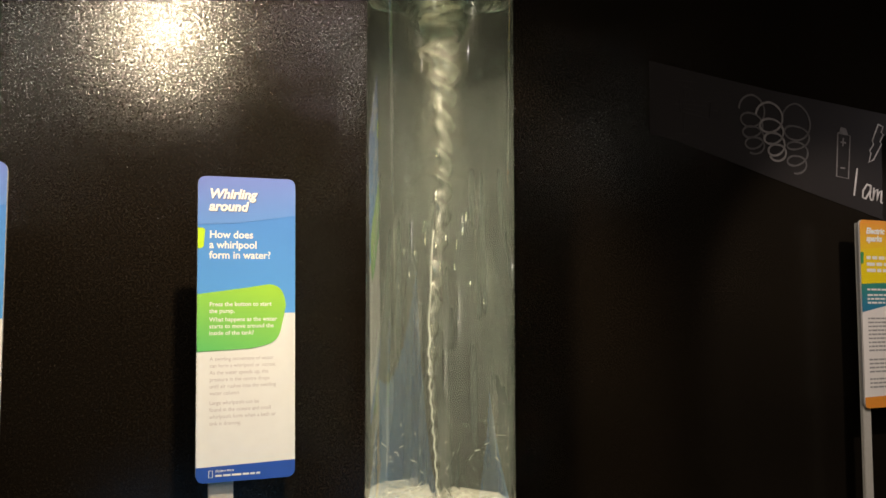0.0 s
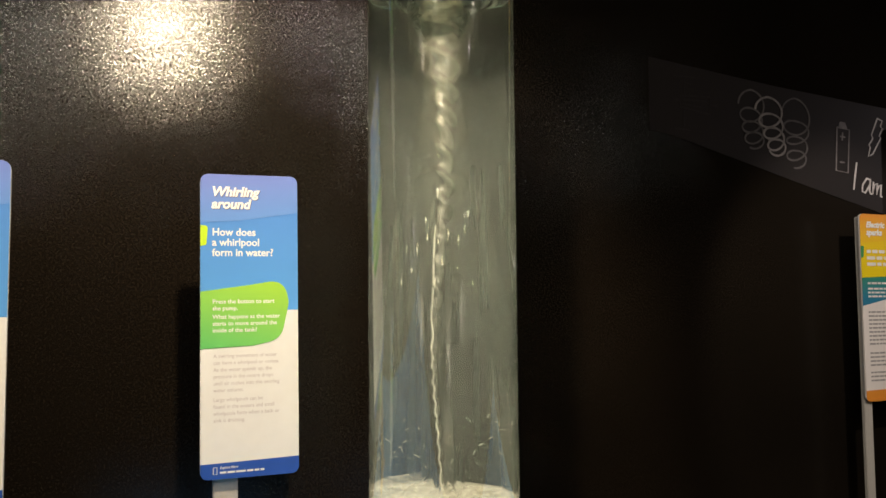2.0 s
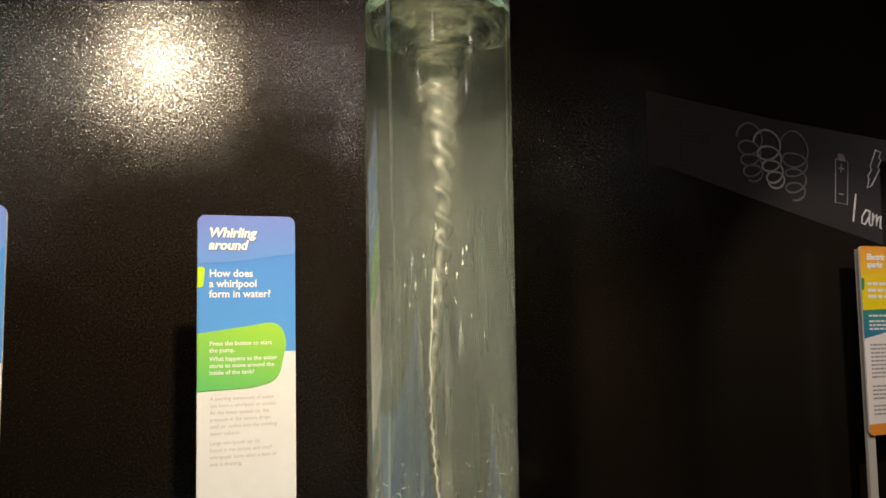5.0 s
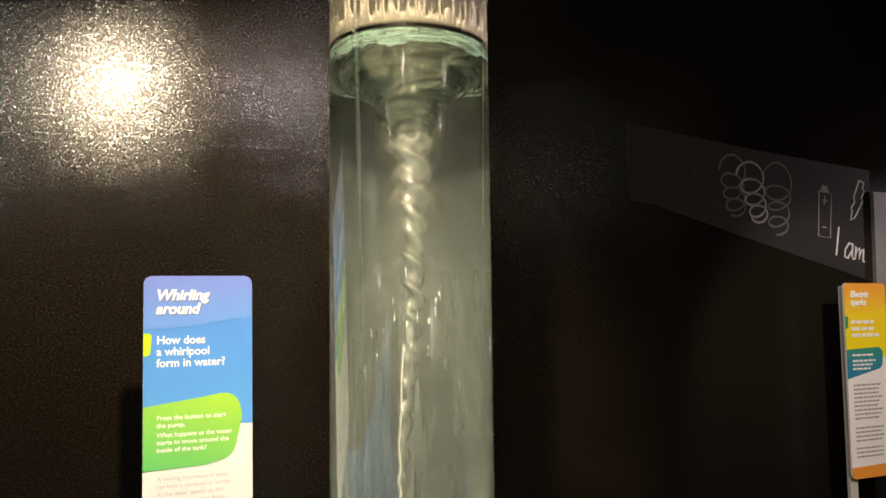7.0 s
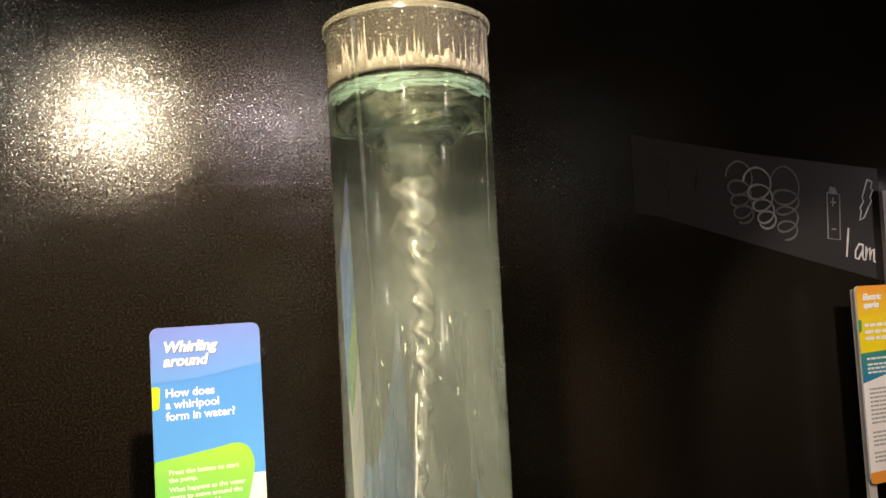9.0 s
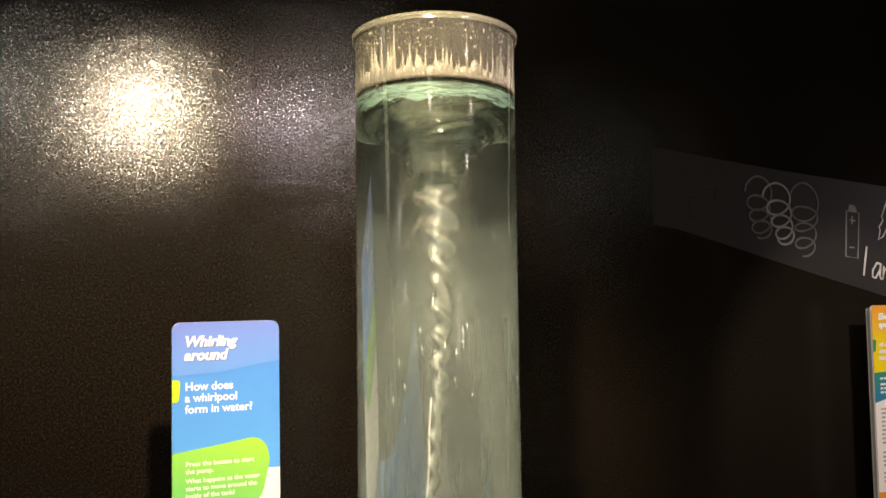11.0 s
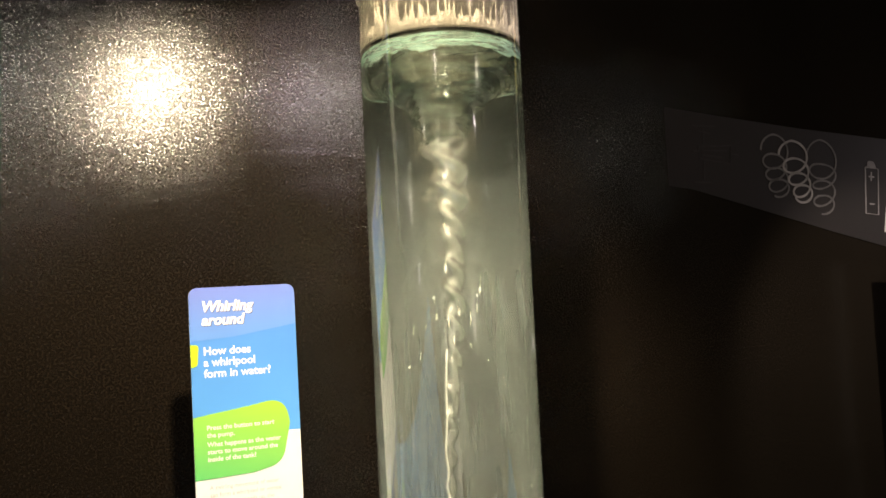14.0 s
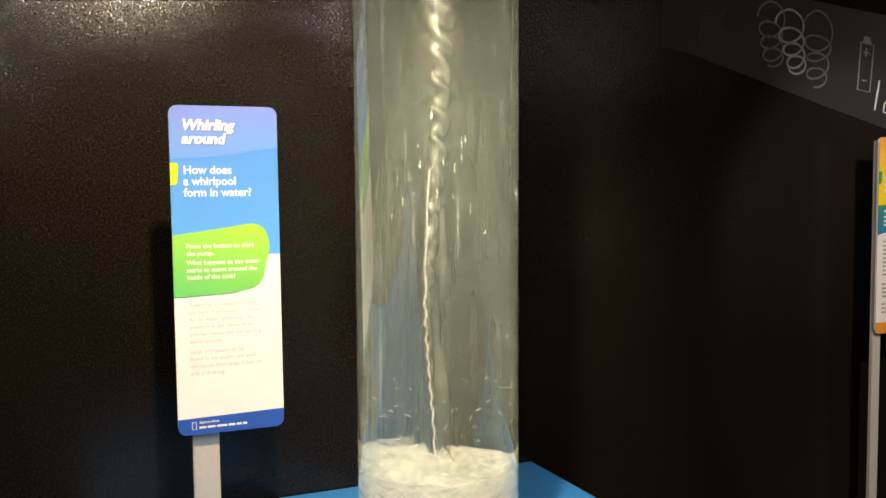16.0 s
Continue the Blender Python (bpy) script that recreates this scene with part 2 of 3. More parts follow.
def slab(outline, y0, y1):
    """A prism over an outline in x, z from y0 (front) to y1."""
    bm = bmesh.new()
    front = [bm.verts.new((p[0], y0, p[1])) for p in outline]
    back = [bm.verts.new((p[0], y1, p[1])) for p in outline]
    bm.faces.new(front), bm.faces.new(back[::-1])
    for i in range(len(front)):
        j = (i + 1) % len(front)
        bm.faces.new((front[i], back[i], back[j], front[j]))
    return bm


def ribbon(paths, width, y0, y1):
    """Flat strokes along paths in x, z, as of a chalk pen."""
    bm = bmesh.new()
    for path in paths:
        pts = [Vector(p) for p in path]
        rows = []
        for i, p in enumerate(pts):
            d = (pts[min(i + 1, len(pts) - 1)] - pts[max(i - 1, 0)])
            d = d.normalized() if d.length > 1e-9 else Vector((1, 0))
            w = width * (0.85 + 0.3 * noise.noise((p.x * 40, p.y * 40, 3.0))) / 2
            n = Vector((-d.y, d.x)) * w
            rows.append([bm.verts.new((q.x, y, q.y)) for q, y in ((p + n, y0), (p - n, y0), (p - n, y1), (p + n, y1))])
        for a, c in zip(rows, rows[1:]):
            for k in range(4):
                bm.faces.new((a[k], a[(k + 1) % 4], c[(k + 1) % 4], c[k]))
        bm.faces.new(rows[0]), bm.faces.new(rows[-1][::-1])
    return bm


def lettering(name, words, size, x, z, y, mat, parent, width=None, shear=0.0, bold=0.0, line=1.0):
    """Words in the built-in font, on a plane facing -y; x, z: the first baseline's start; width: of the longest line."""
    cu = bpy.data.curves.new(name, "FONT")
    cu.body, cu.size, cu.shear, cu.offset, cu.space_line = words, size, shear, bold, line
    cu.extrude = 0.0003
    cu.resolution_u = 3
    tmp = new(name, cu)
    bpy.context.view_layer.update()
    me = bpy.data.meshes.new_from_object(tmp.evaluated_get(bpy.context.evaluated_depsgraph_get()))
    bpy.data.objects.remove(tmp)
    k = 1.0
    if width:
        k = width / max(v.co.x for v in me.vertices)
    me.transform(Matrix(((k, 0, 0, x), (0, 0, -1, y), (0, 1, 0, z), (0, 0, 0, 1))))
    me.materials.clear()
    me.materials.append(mat)
    ob = new(name, me)
    ob.parent = parent
    return ob


def bars(rows, height, y, mat, parent, name="text_bar"):
    """Unreadable writing: (x0, x1, z) of each line, broken into words."""
    rng = random.Random(len(rows) * 7 + int(height * 1e5))
    for x0, x1, z in rows:
        bm = bmesh.new()
        x = x0
        while x < x1 - height:
            w = min(height * rng.uniform(1.6, 5.0), x1 - x)
            box(x, x + w, y, y + 0.0005, z, z + height, bm=bm)
            x += w + height * 0.6
        part(name, bm, mat, parent)


def lathe(profile, segments=96, caps=False):
    bm = bmesh.new()
    rings = []
    for r, z in profile:
        rings.append([bm.verts.new((r * math.cos(2 * math.pi * k / segments), r * math.sin(2 * math.pi * k / segments), z)) for k in range(segments)])
    for a, c in zip(rings, rings[1:]):
        for k in range(segments):
            j = (k + 1) % segments
            bm.faces.new((a[k], a[j], c[j], c[k]))
    return bm


# ---- the room ----
# wall frame: x along the black wall, y into it, origin at the plinth's end
WALL_AT = pose(0.30, 2.93, 0, 0, 0, 25)
HIGH = 3.4
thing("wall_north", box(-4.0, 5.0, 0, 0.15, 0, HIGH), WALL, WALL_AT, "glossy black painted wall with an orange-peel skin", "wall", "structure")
thing("wall_south", box(-4.0, 5.0, -7.15, -7.0, 0, HIGH), ROOM, WALL_AT, "plain dim wall closing the room", "wall", "structure")
thing("wall_west", box(-4.15, -4.0, -7.0, 0.15, 0, HIGH), ROOM, WALL_AT, "plain dim wall closing the room", "wall", "structure")
thing("wall_east", box(5.0, 5.15, -7.0, 0.15, 0, HIGH), ROOM, WALL_AT, "plain dim wall closing the room", "wall", "structure")
thing("floor", box(-4.15, 5.15, -7.15, 0.15, -0.1, 0), FLOOR, WALL_AT, "dark carpet floor of the exhibition room", "floor", "structure")
thing("ceiling", box(-4.15, 5.15, -7.15, 0.15, HIGH, HIGH + 0.1), CEILING, WALL_AT, "black painted ceiling of the exhibition room", "ceiling", "structure")

# slanted grey band on the wall with chalk drawings
# right end past x 1.6 is added, a matte cover against lamp glare
band = thing("wall_graphic", slab([(0.522, 2.390), (0.521, 2.108), (0.63, 2.095), (0.81, 2.052), (1.35, 1.922), (1.60, 1.865), (1.79, 1.820), (1.79, 2.296), (1.15, 2.335), (0.82, 2.363)], -0.002, 0.002),
             VINYL, WALL_AT, "dark grey vinyl band with chalk-style science drawings on a black wall", "wall graphic")


def loops(keys, shear=0.08, start=0.0, tail=0.55):
    """A loose coil drawn in one stroke, over the top and down the far side; keys: middle x, z and half width, half height of each turn."""
    out = []
    last = len(keys) - 1
    steps = int((last + tail) * 40)
    for i in range(int(start * 40), steps + 1):
        a = i / 40
        q = min(max(a - 0.25, 0.0), last)
        k = min(int(q), last - 1)
        f = q - k
        x, z, rx, rz = [(1 - f) * p + f * n for p, n in zip(keys[k], keys[k + 1])]
        ang = 2 * math.pi * a
        dx = -rx * math.cos(ang)
        out.append((x + dx, z + rz * math.sin(ang) + shear * dx))
    return out


coilA = loops([(1.020, 2.252, 0.068, 0.056), (1.016, 2.197, 0.054, 0.036), (1.024, 2.146, 0.053, 0.034), (1.031, 2.103, 0.047, 0.033)], tail=0.85)
coilB = loops([(1.108, 2.236, 0.070, 0.050), (1.122, 2.180, 0.058, 0.038), (1.134, 2.128, 0.050, 0.034), (1.148, 2.082, 0.044, 0.033)], tail=0.95)
coilC = loops([(1.252, 2.220, 0.078, 0.074), (1.258, 2.168, 0.066, 0.030), (1.258, 2.104, 0.056, 0.030), (1.250, 2.040, 0.052, 0.036)], tail=0.80)
part("coil_drawing", ribbon([coilA, coilC], 0.009, -0.0035, -0.0022), textured(material("grey_chalk_print", (0.125, 0.112, 0.108), 0.8), 500, 0.5, 1.2, 0.1, big=30), band, "grey chalk coils")
part("coil_drawing", ribbon([coilB], 0.010, -0.0040, -0.0026), textured(material("light_chalk_print", (0.30, 0.27, 0.26), 0.8), 500, 0.5, 1.2, 0.1, big=30), band, "light chalk coil")
MID = textured(material("mid_chalk_print", (0.24, 0.215, 0.21), 0.8), 500, 0.5, 1.2, 0.1, big=30)
part("battery_drawing", ribbon([[(1.483, 2.192), (1.469, 2.007), (1.537, 2.000), (1.554, 2.185), (1.483, 2.192)],
                                [(1.515, 2.172), (1.510, 2.137)], [(1.499, 2.154), (1.529, 2.152)], [(1.493, 2.044), (1.519, 2.043)]], 0.008, -0.0035, -0.0022), MID, band)
part("battery_cap", slab(rounded([(1.493, 2.193, 0), (1.500, 2.218, 0.008), (1.532, 2.214, 0.008), (1.543, 2.187, 0)]), -0.0035, -0.0022), MID, band)
part("bolt_drawing", ribbon([[(1.724, 2.248), (1.753, 2.240), (1.741, 2.213), (1.753, 2.206), (1.731, 2.172), (1.740, 2.162), (1.688, 2.091), (1.661, 2.078),
                              (1.674, 2.118), (1.667, 2.128), (1.692, 2.158), (1.685, 2.174), (1.724, 2.248)]], 0.008, -0.0035, -0.0022), CHALK, band)
for stroke in ([(1.590, 2.048), (1.578, 1.990), (1.566, 1.930)],
                               [(1.667, 1.977), (1.645, 1.982), (1.620, 1.953), (1.616, 1.925), (1.634, 1.920), (1.662, 1.955), (1.668, 1.980), (1.659, 1.930), (1.665, 1.917), (1.675, 1.917)],
                               [(1.685, 1.970), (1.677, 1.915), (1.691, 1.956), (1.707, 1.965), (1.702, 1.915), (1.716, 1.952), (1.731, 1.960), (1.724, 1.908), (1.734, 1.906)],
                               [(1.835, 1.960), (1.812, 1.970), (1.795, 1.940), (1.795, 1.905), (1.812, 1.895), (1.832, 1.920), (1.838, 1.960), (1.832, 1.905)]):
    part("hand_lettering", ribbon([stroke], 0.010, -0.0035, -0.0022), CHALK, band, "white hand-lettered stroke")
for stroke in ([(0.633, 2.328), (0.745, 2.329)], [(0.687, 2.320), (0.687, 2.262)], [(0.665, 2.310), (0.720, 2.300)], [(0.662, 2.252), (0.812, 2.260), (0.804, 2.192), (0.665, 2.208), (0.662, 2.252)],
                                [(0.635, 2.235), (0.662, 2.235)], [(0.808, 2.228), (0.845, 2.226)], [(0.685, 2.205), (0.681, 2.131)], [(0.635, 2.123), (0.708, 2.122)], [(0.675, 2.238), (0.790, 2.240)], [(0.675, 2.222), (0.770, 2.215)]):
    part("circuit_drawing", ribbon([stroke], 0.007, -0.0035, -0.0022), FAINT, band, "faint grey sketched line")

# pale panel fixed to the wall behind the orange board
thing("wall_panel", slab([(1.785, 2.202), (1.764, 1.24), (2.45, 1.24), (2.45, 2.202)], -0.022, -0.0045), textured(material("pale_beige_panel", (0.17, 0.15, 0.14), 0.6), 40), WALL_AT,
      "pale beige flat panel fixed to the black wall", "wall panel")

# plinth under the tank
PLINTH = 0.713                     # height of the top
plinth = empty("plinth", WALL_AT, "blue-topped display plinth against the black wall", "plinth")
part("top", box(-1.36, 0.002, -1.05, -0.004, PLINTH - 0.035, PLINTH, 0.004), BLUE, plinth, "bright blue laminate top")
part("body", box(-1.32, -0.043, -1.01, -0.01, 0.0, PLINTH - 0.037), BLACK, plinth, "black plinth side")

# ---- whirlpool tank ----
TANK = pose(0.022, 1.989, PLINTH)
LEVEL, RIM = 1.578, 1.712          # heights above the plinth
R_OUT, R_IN = 0.176, 0.165
tank = empty("whirlpool_tank", TANK, "tall clear acrylic water column with a whirling vortex", "water tank")
bm = lathe(list(reversed([(R_IN, LEVEL), (R_IN, RIM - 0.004), (R_IN + 0.003, RIM), (R_OUT + 0.004, RIM), (R_OUT + 0.006, RIM - 0.003), (R_OUT + 0.006, RIM - 0.014),
            (R_OUT + 0.004, RIM - 0.017), (R_OUT, RIM - 0.018), (R_OUT, 0.004), (R_OUT - 0.002, 0.002), (R_IN, 0.002)])), 128)
shell = part("acrylic_tube", bm, ACRYLIC, tank, "clear acrylic tube with a pale green rim", smooth=None)
for p in shell.data.polygons:
    p.use_smooth = True
shell.visible_shadow = False


def funnel(z):
    """The radius of the air core at a height above the plinth, and its sway."""
    t = LEVEL - z
    r = 0.150 * math.exp(-t / 0.072) + 0.023 * math.exp(-((t / 0.70) ** 2)) + 0.0012
    return min(r, R_IN - 0.0005)


def sway(z):
    """The core's slow bend sideways."""
    return -0.014 * math.exp(-(((z - 0.66) / 0.22) ** 2)) + 0.006 * math.exp(-(((z - 1.15) / 0.2) ** 2))


SEG, rows = 64, []
N_Z = 420
for i in range(N_Z + 1):
    f = i / N_Z
    z = LEVEL - 0.002 - (LEVEL - 0.10) * f ** 1.15
    t = LEVEL - z
    r = funnel(z)
    if i == 0:
        r = R_IN - 0.0002
    twist = 2 * math.pi * t / (0.064 - 0.012 * f)
    lobes = 0.32 * min(1, max(0, t - 0.08) / 0.2)
    wig = r * 0.11 * min(1, t / 0.2) + 0.0016 * min(1, t / 0.5)
    cx = wig * math.cos(twist * 0.8) + sway(z)
    cy = wig * math.sin(twist * 0.8)
    row = []
    for k in range(SEG):
        a = 2 * math.pi * k / SEG
        rr = r * (1 + lobes * math.cos(2 * a - twist))
        edge = min(1, max(0, (R_IN - r) / 0.03))
        dz = edge * (r > 0.03) * 0.010 * noise.noise((math.cos(a + t * 40) * 3, math.sin(a + t * 40) * 3, r * 40))
        row.append(Vector((cx + rr * math.cos(a), cy + rr * math.sin(a), z + dz)))
    rows.append(row)
def skin(name, rows, mat, label, tip=False):
    """The core's skin over part of its rings, facing the air inside."""
    bm = bmesh.new()
    made = [[bm.verts.new(p) for p in row] for row in rows]
    for a, c in zip(made, made[1:]):
        for k in range(SEG):
            j = (k + 1) % SEG
            bm.faces.new((a[j], c[j], c[k], a[k]))
    if tip:
        bm.faces.new(made[-1][::-1])
    ob = part(name, bm, mat, tank, label, smooth=None)
    for p in ob.data.polygons:
        p.use_smooth = True
    ob.visible_shadow = False
    return ob


CUT = next(i for i, row in enumerate(rows) if LEVEL - row[0].z > 0.17)
skin("water_surface", rows[:CUT + 1], SURFACE, "whirling water surface drawn into a funnel")
skin("vortex", rows[CUT:], ROPE, "twisting air core of the whirlpool", True)

# bright thread of fine bubbles down the core
bm = bmesh.new()
prev = None
for i in range(500):
    z = 0.96 - 0.86 * i / 499
    w = 0.0012 + funnel(z)
    ph = 2 * math.pi * z / (0.062 + 0.012 * math.sin(z * 7))
    c = Vector((sway(z) - w * 0.85 + (0.0006 + w * 0.16) * math.cos(ph), -w * 0.6 + w * 0.16 * math.sin(ph), z))
    tt = 0.0014 + 0.0006 * noise.noise((0, 0, z * 90))
    ring = [bm.verts.new(c + Vector((math.cos(q) * tt, math.sin(q) * tt, 0))) for q in (0, 1.05, 2.09, 3.14, 4.19, 5.24)]
    if prev:
        for q in range(6):
            bm.faces.new((prev[q], prev[(q + 1) % 6], ring[(q + 1) % 6], ring[q]))
    prev = ring
part("bubble_thread", bm, textured(material("thread_white", (0.80, 0.82, 0.80), 0.3), 300, 0.7, 1.1, 0), tank, "white thread of fine bubbles", smooth=True)

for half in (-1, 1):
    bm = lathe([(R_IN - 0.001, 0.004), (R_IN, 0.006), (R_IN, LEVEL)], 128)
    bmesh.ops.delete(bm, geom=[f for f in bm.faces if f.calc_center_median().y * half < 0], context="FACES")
    water = part("water", bm, WATER, tank, "slightly cloudy grey-green water, lower glow painted in", smooth=None)
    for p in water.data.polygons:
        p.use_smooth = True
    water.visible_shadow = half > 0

# foam film left on the inside above the water
bm = bmesh.new()
cols = 420
prev = None
for k in range(cols + 1):
    a = 2 * math.pi * k / cols
    n1 = noise.noise((math.cos(a) * 9, math.sin(a) * 9, 1.0))
    n2 = noise.noise((math.cos(a) * 20, math.sin(a) * 20, 5.0))
    n3 = noise.noise((math.cos(a) * 60, math.sin(a) * 60, 8.0))
    up = 0.020 + 0.010 * n1 + 0.24 * max(0, n2 - 0.2) + 0.25 * max(0, n3 - 0.25) + 0.03 * max(0, n1)
    row = [bm.verts.new((rr * math.cos(a), rr * math.sin(a), z)) for rr, z in ((R_IN + 0.0014, LEVEL + 0.008), (R_IN + 0.0014, LEVEL + 0.008 + min(up, 0.118)), (R_IN + 0.0006, LEVEL + 0.007 + min(up, 0.118)), (R_IN + 0.0004, LEVEL + 0.008))]
    if prev:
        for i in range(4):
            bm.faces.new((prev[i], row[i], row[(i + 1) % 4], prev[(i + 1) % 4]))
    prev = row
part("foam_film", bm, FOAM, tank, "cream foam film with drips", smooth=True)

# beads of water dried above the foam
rng = random.Random(11)
bm = bmesh.new()
for k in range(260):
    a, z = rng.uniform(0, 2 * math.pi), RIM - 0.016 - 0.055 * rng.random() ** 1.6
    size = rng.uniform(0.0007, 0.0017)
    bmesh.ops.create_icosphere(bm, subdivisions=1, radius=size, matrix=pose((R_IN - 0.0003) * math.cos(a), (R_IN - 0.0003) * math.sin(a), z) @ Matrix.Diagonal((1, 1, rng.uniform(0.9, 1.5), 1)))
tagged(part("water_beads", bm, textured(material("bead_cream", (0.74, 0.70, 0.58), 0.15), 300, 0.8, 1.1, 0), tank, "tiny dried beads of water", smooth=True), kind="stuff")

# disc added at the tank's foot to block the plinth's blue bounce
bm = lathe([(0.0005, 0.0), (R_OUT - 0.003, 0.0), (R_OUT - 0.003, 0.0015), (0.0005, 0.0015)], 64)
part("bounce_block", bm, textured(material("grey_bounce_block", (0.30, 0.30, 0.27), 0.5), 40), tank, "grey disc added to keep blue bounce out of the tank")

# froth churned up over the tank's floor
FROTH = clear("white_froth", 1.0, (1, 1, 1), through_share=1.0, veil=0.55, veil_colour=(0.90, 0.92, 0.88))
t = FROTH.node_tree
co, mp = node(FROTH, "ShaderNodeTexCoord"), node(FROTH, "ShaderNodeMapping")
mp.inputs["Scale"].default_value = (13, 13, 38)
mp.inputs["Rotation"].default_value = (0.5, 0.3, 0)
swirl = node(FROTH, "ShaderNodeTexNoise", Scale=1.0, Detail=6.0, Roughness=0.72, Distortion=0.5)
r = ramp(FROTH, [(0.30, (0.15,) * 3), (0.62, (1.0,) * 3)])
wire(FROTH, co, "Object", mp, 0), wire(FROTH, mp, 0, swirl, 0), wire(FROTH, swirl, 0, r, 0)
thin = node(FROTH, "ShaderNodeMapRange")
sep = node(FROTH, "ShaderNodeSeparateXYZ")
for k, v in (("From Min", 0.24), ("From Max", 0.40), ("To Min", 1.0), ("To Max", 0.20)):
    thin.inputs[k].default_value = v
share = node(FROTH, "ShaderNodeMath")
share.operation = "MULTIPLY"
wire(FROTH, co, "Object", sep, 0), wire(FROTH, sep, 2, thin, 0), wire(FROTH, r, 0, share, 0), wire(FROTH, thin, 0, share, 1)
wire(FROTH, share, 0, [n for n in t.nodes if n.type == "MIX_SHADER"][-1], 0)


def cloud(radius, low, high, seed):
    bm = bmesh.new()
    rows, seg = [], 72
    for i in range(25):
        f = i / 24
        row = []
        for k in range(seg):
            a = 2 * math.pi * k / seg
            n = noise.fractal((math.cos(a) * 3 + seed, math.sin(a) * 3, f * 5), 1.0, 2.0, 4)
            top = high + 0.05 * noise.noise((math.cos(a) * 2.5, math.sin(a) * 2.5, seed)) + 0.02 * noise.noise((math.cos(a) * 9, math.sin(a) * 9, seed))
            close = math.sqrt(max(0.0, 1 - max(0, (f - 0.72) / 0.28) ** 2))
            rr = min(radius * (0.25 + 0.75 * close) * (1 + 0.10 * n), R_IN + 0.0008)
            row.append(bm.verts.new((rr * math.cos(a), rr * math.sin(a), low + (top - low) * f)))
        rows.append(row)
    for a, c in zip(rows, rows[1:]):
        for k in range(seg):
            j = (k + 1) % seg
            bm.faces.new((a[k], a[j], c[j], c[k]))
    return bm


for rad, low, high, seed in ((0.185, 0.030, 0.33, 1.0), (0.15, 0.03, 0.35, 4.0), (0.11, 0.03, 0.34, 7.0), (0.06, 0.03, 0.32, 9.0)):
    part("froth", cloud(rad, low, high, seed), FROTH, tank, "white churning froth", smooth=True)

# stray bubbles and streaks drawn round by the water
rng = random.Random(4)
bm = bmesh.new()
for k in range(190):
    z = 0.25 + 0.26 * rng.random() ** 2.5
    rad, a, w = R_IN * math.sqrt(rng.uniform(0.05, 0.93)), rng.uniform(0, 6.283), rng.uniform(0.02, 0.10)
    rise, thick = rng.uniform(-0.004, 0.012), rng.uniform(0.0004, 0.0011)
    prev = None
    for i in range(5):
        f = i / 4
        b_a = a + w * f
        c = Vector((rad * math.cos(b_a), rad * math.sin(b_a), z + rise * f))
        tt = thick * (0.3 + math.sin(math.pi * (0.1 + 0.8 * f)))
        ring = [bm.verts.new(c + Vector((math.cos(b_a) * dx, math.sin(b_a) * dx, dz))) for dx, dz in ((tt, 0), (0, tt), (-tt, 0), (0, -tt))]
        if prev:
            for q in range(4):
                bm.faces.new((prev[q], prev[(q + 1) % 4], ring[(q + 1) % 4], ring[q]))
        prev = ring
tagged(part("bubble_streaks", bm, textured(material("bubble_white", (0.75, 0.78, 0.75), 0.3), 200, 0.9, 1.1, 0), tank, "fine white bubble streaks"), kind="stuff")

# pale green band painted in for the reflection under the water surface
SURFACE_SHEEN = clear("painted_surface_sheen", 1.0, (1, 1, 1), through_share=1.0, veil=0.33, veil_colour=(0.25, 0.385, 0.345))
co, mp = node(SURFACE_SHEEN, "ShaderNodeTexCoord"), node(SURFACE_SHEEN, "ShaderNodeMapping")
mp.inputs["Scale"].default_value = (16, 16, 120)
mp.inputs["Rotation"].default_value = (0.10, 0.06, 0)
swirl = node(SURFACE_SHEEN, "ShaderNodeTexNoise", Scale=1.0, Detail=4.0, Roughness=0.6, Distortion=0.6)
r = ramp(SURFACE_SHEEN, [(0.34, (0.10,) * 3), (0.60, (0.72,) * 3)])
wire(SURFACE_SHEEN, co, "Object", mp, 0), wire(SURFACE_SHEEN, mp, 0, swirl, 0), wire(SURFACE_SHEEN, swirl, 0, r, 0)
wire(SURFACE_SHEEN, r, 0, [n for n in SURFACE_SHEEN.node_tree.nodes if n.type == "MIX_SHADER" and abs(n.inputs[0].default_value - 0.33) < 1e-4][0], 0)
bm = bmesh.new()
prev = None
for k in range(181):
    a = 2 * math.pi * k / 180
    low = 0.036 + 0.014 * noise.noise((math.cos(a) * 3, math.sin(a) * 3, 2.0)) + 0.006 * noise.noise((math.cos(a) * 14, math.sin(a) * 14, 2.0))
    # deeper at the front, where the painted reflection shows
    low = 0.006 + (low - 0.006) * min(1, max(0, 0.55 - 0.9 * math.sin(a)))
    row = [bm.verts.new(((R_IN - 0.0012) * math.cos(a), (R_IN - 0.0012) * math.sin(a), z)) for z in (LEVEL - low, LEVEL - 0.004)]
    if prev:
        bm.faces.new((prev[0], row[0], row[1], prev[1]))
    prev = row
edge = part("surface_sheen_band", bm, SURFACE_SHEEN, tank, "pale green band painted for the water surface's reflection", smooth=True)
edge.visible_shadow = False

# pale rim of the tube
RIM_CLEAR = clear("pale_rim", 1.0, (1, 1, 1), through_share=1.0, veil=0.13, veil_colour=(0.72, 0.71, 0.50), gloss=0.06, gloss_rough=0.12)
bm = lathe([(R_OUT + 0.0070, RIM - 0.014), (R_OUT + 0.0070, RIM - 0.002), (R_OUT + 0.004, RIM + 0.0008), (R_IN + 0.003, RIM + 0.0008)], 128)
rim = part("rim", bm, RIM_CLEAR, tank, "pale yellowish tube rim", smooth=None)
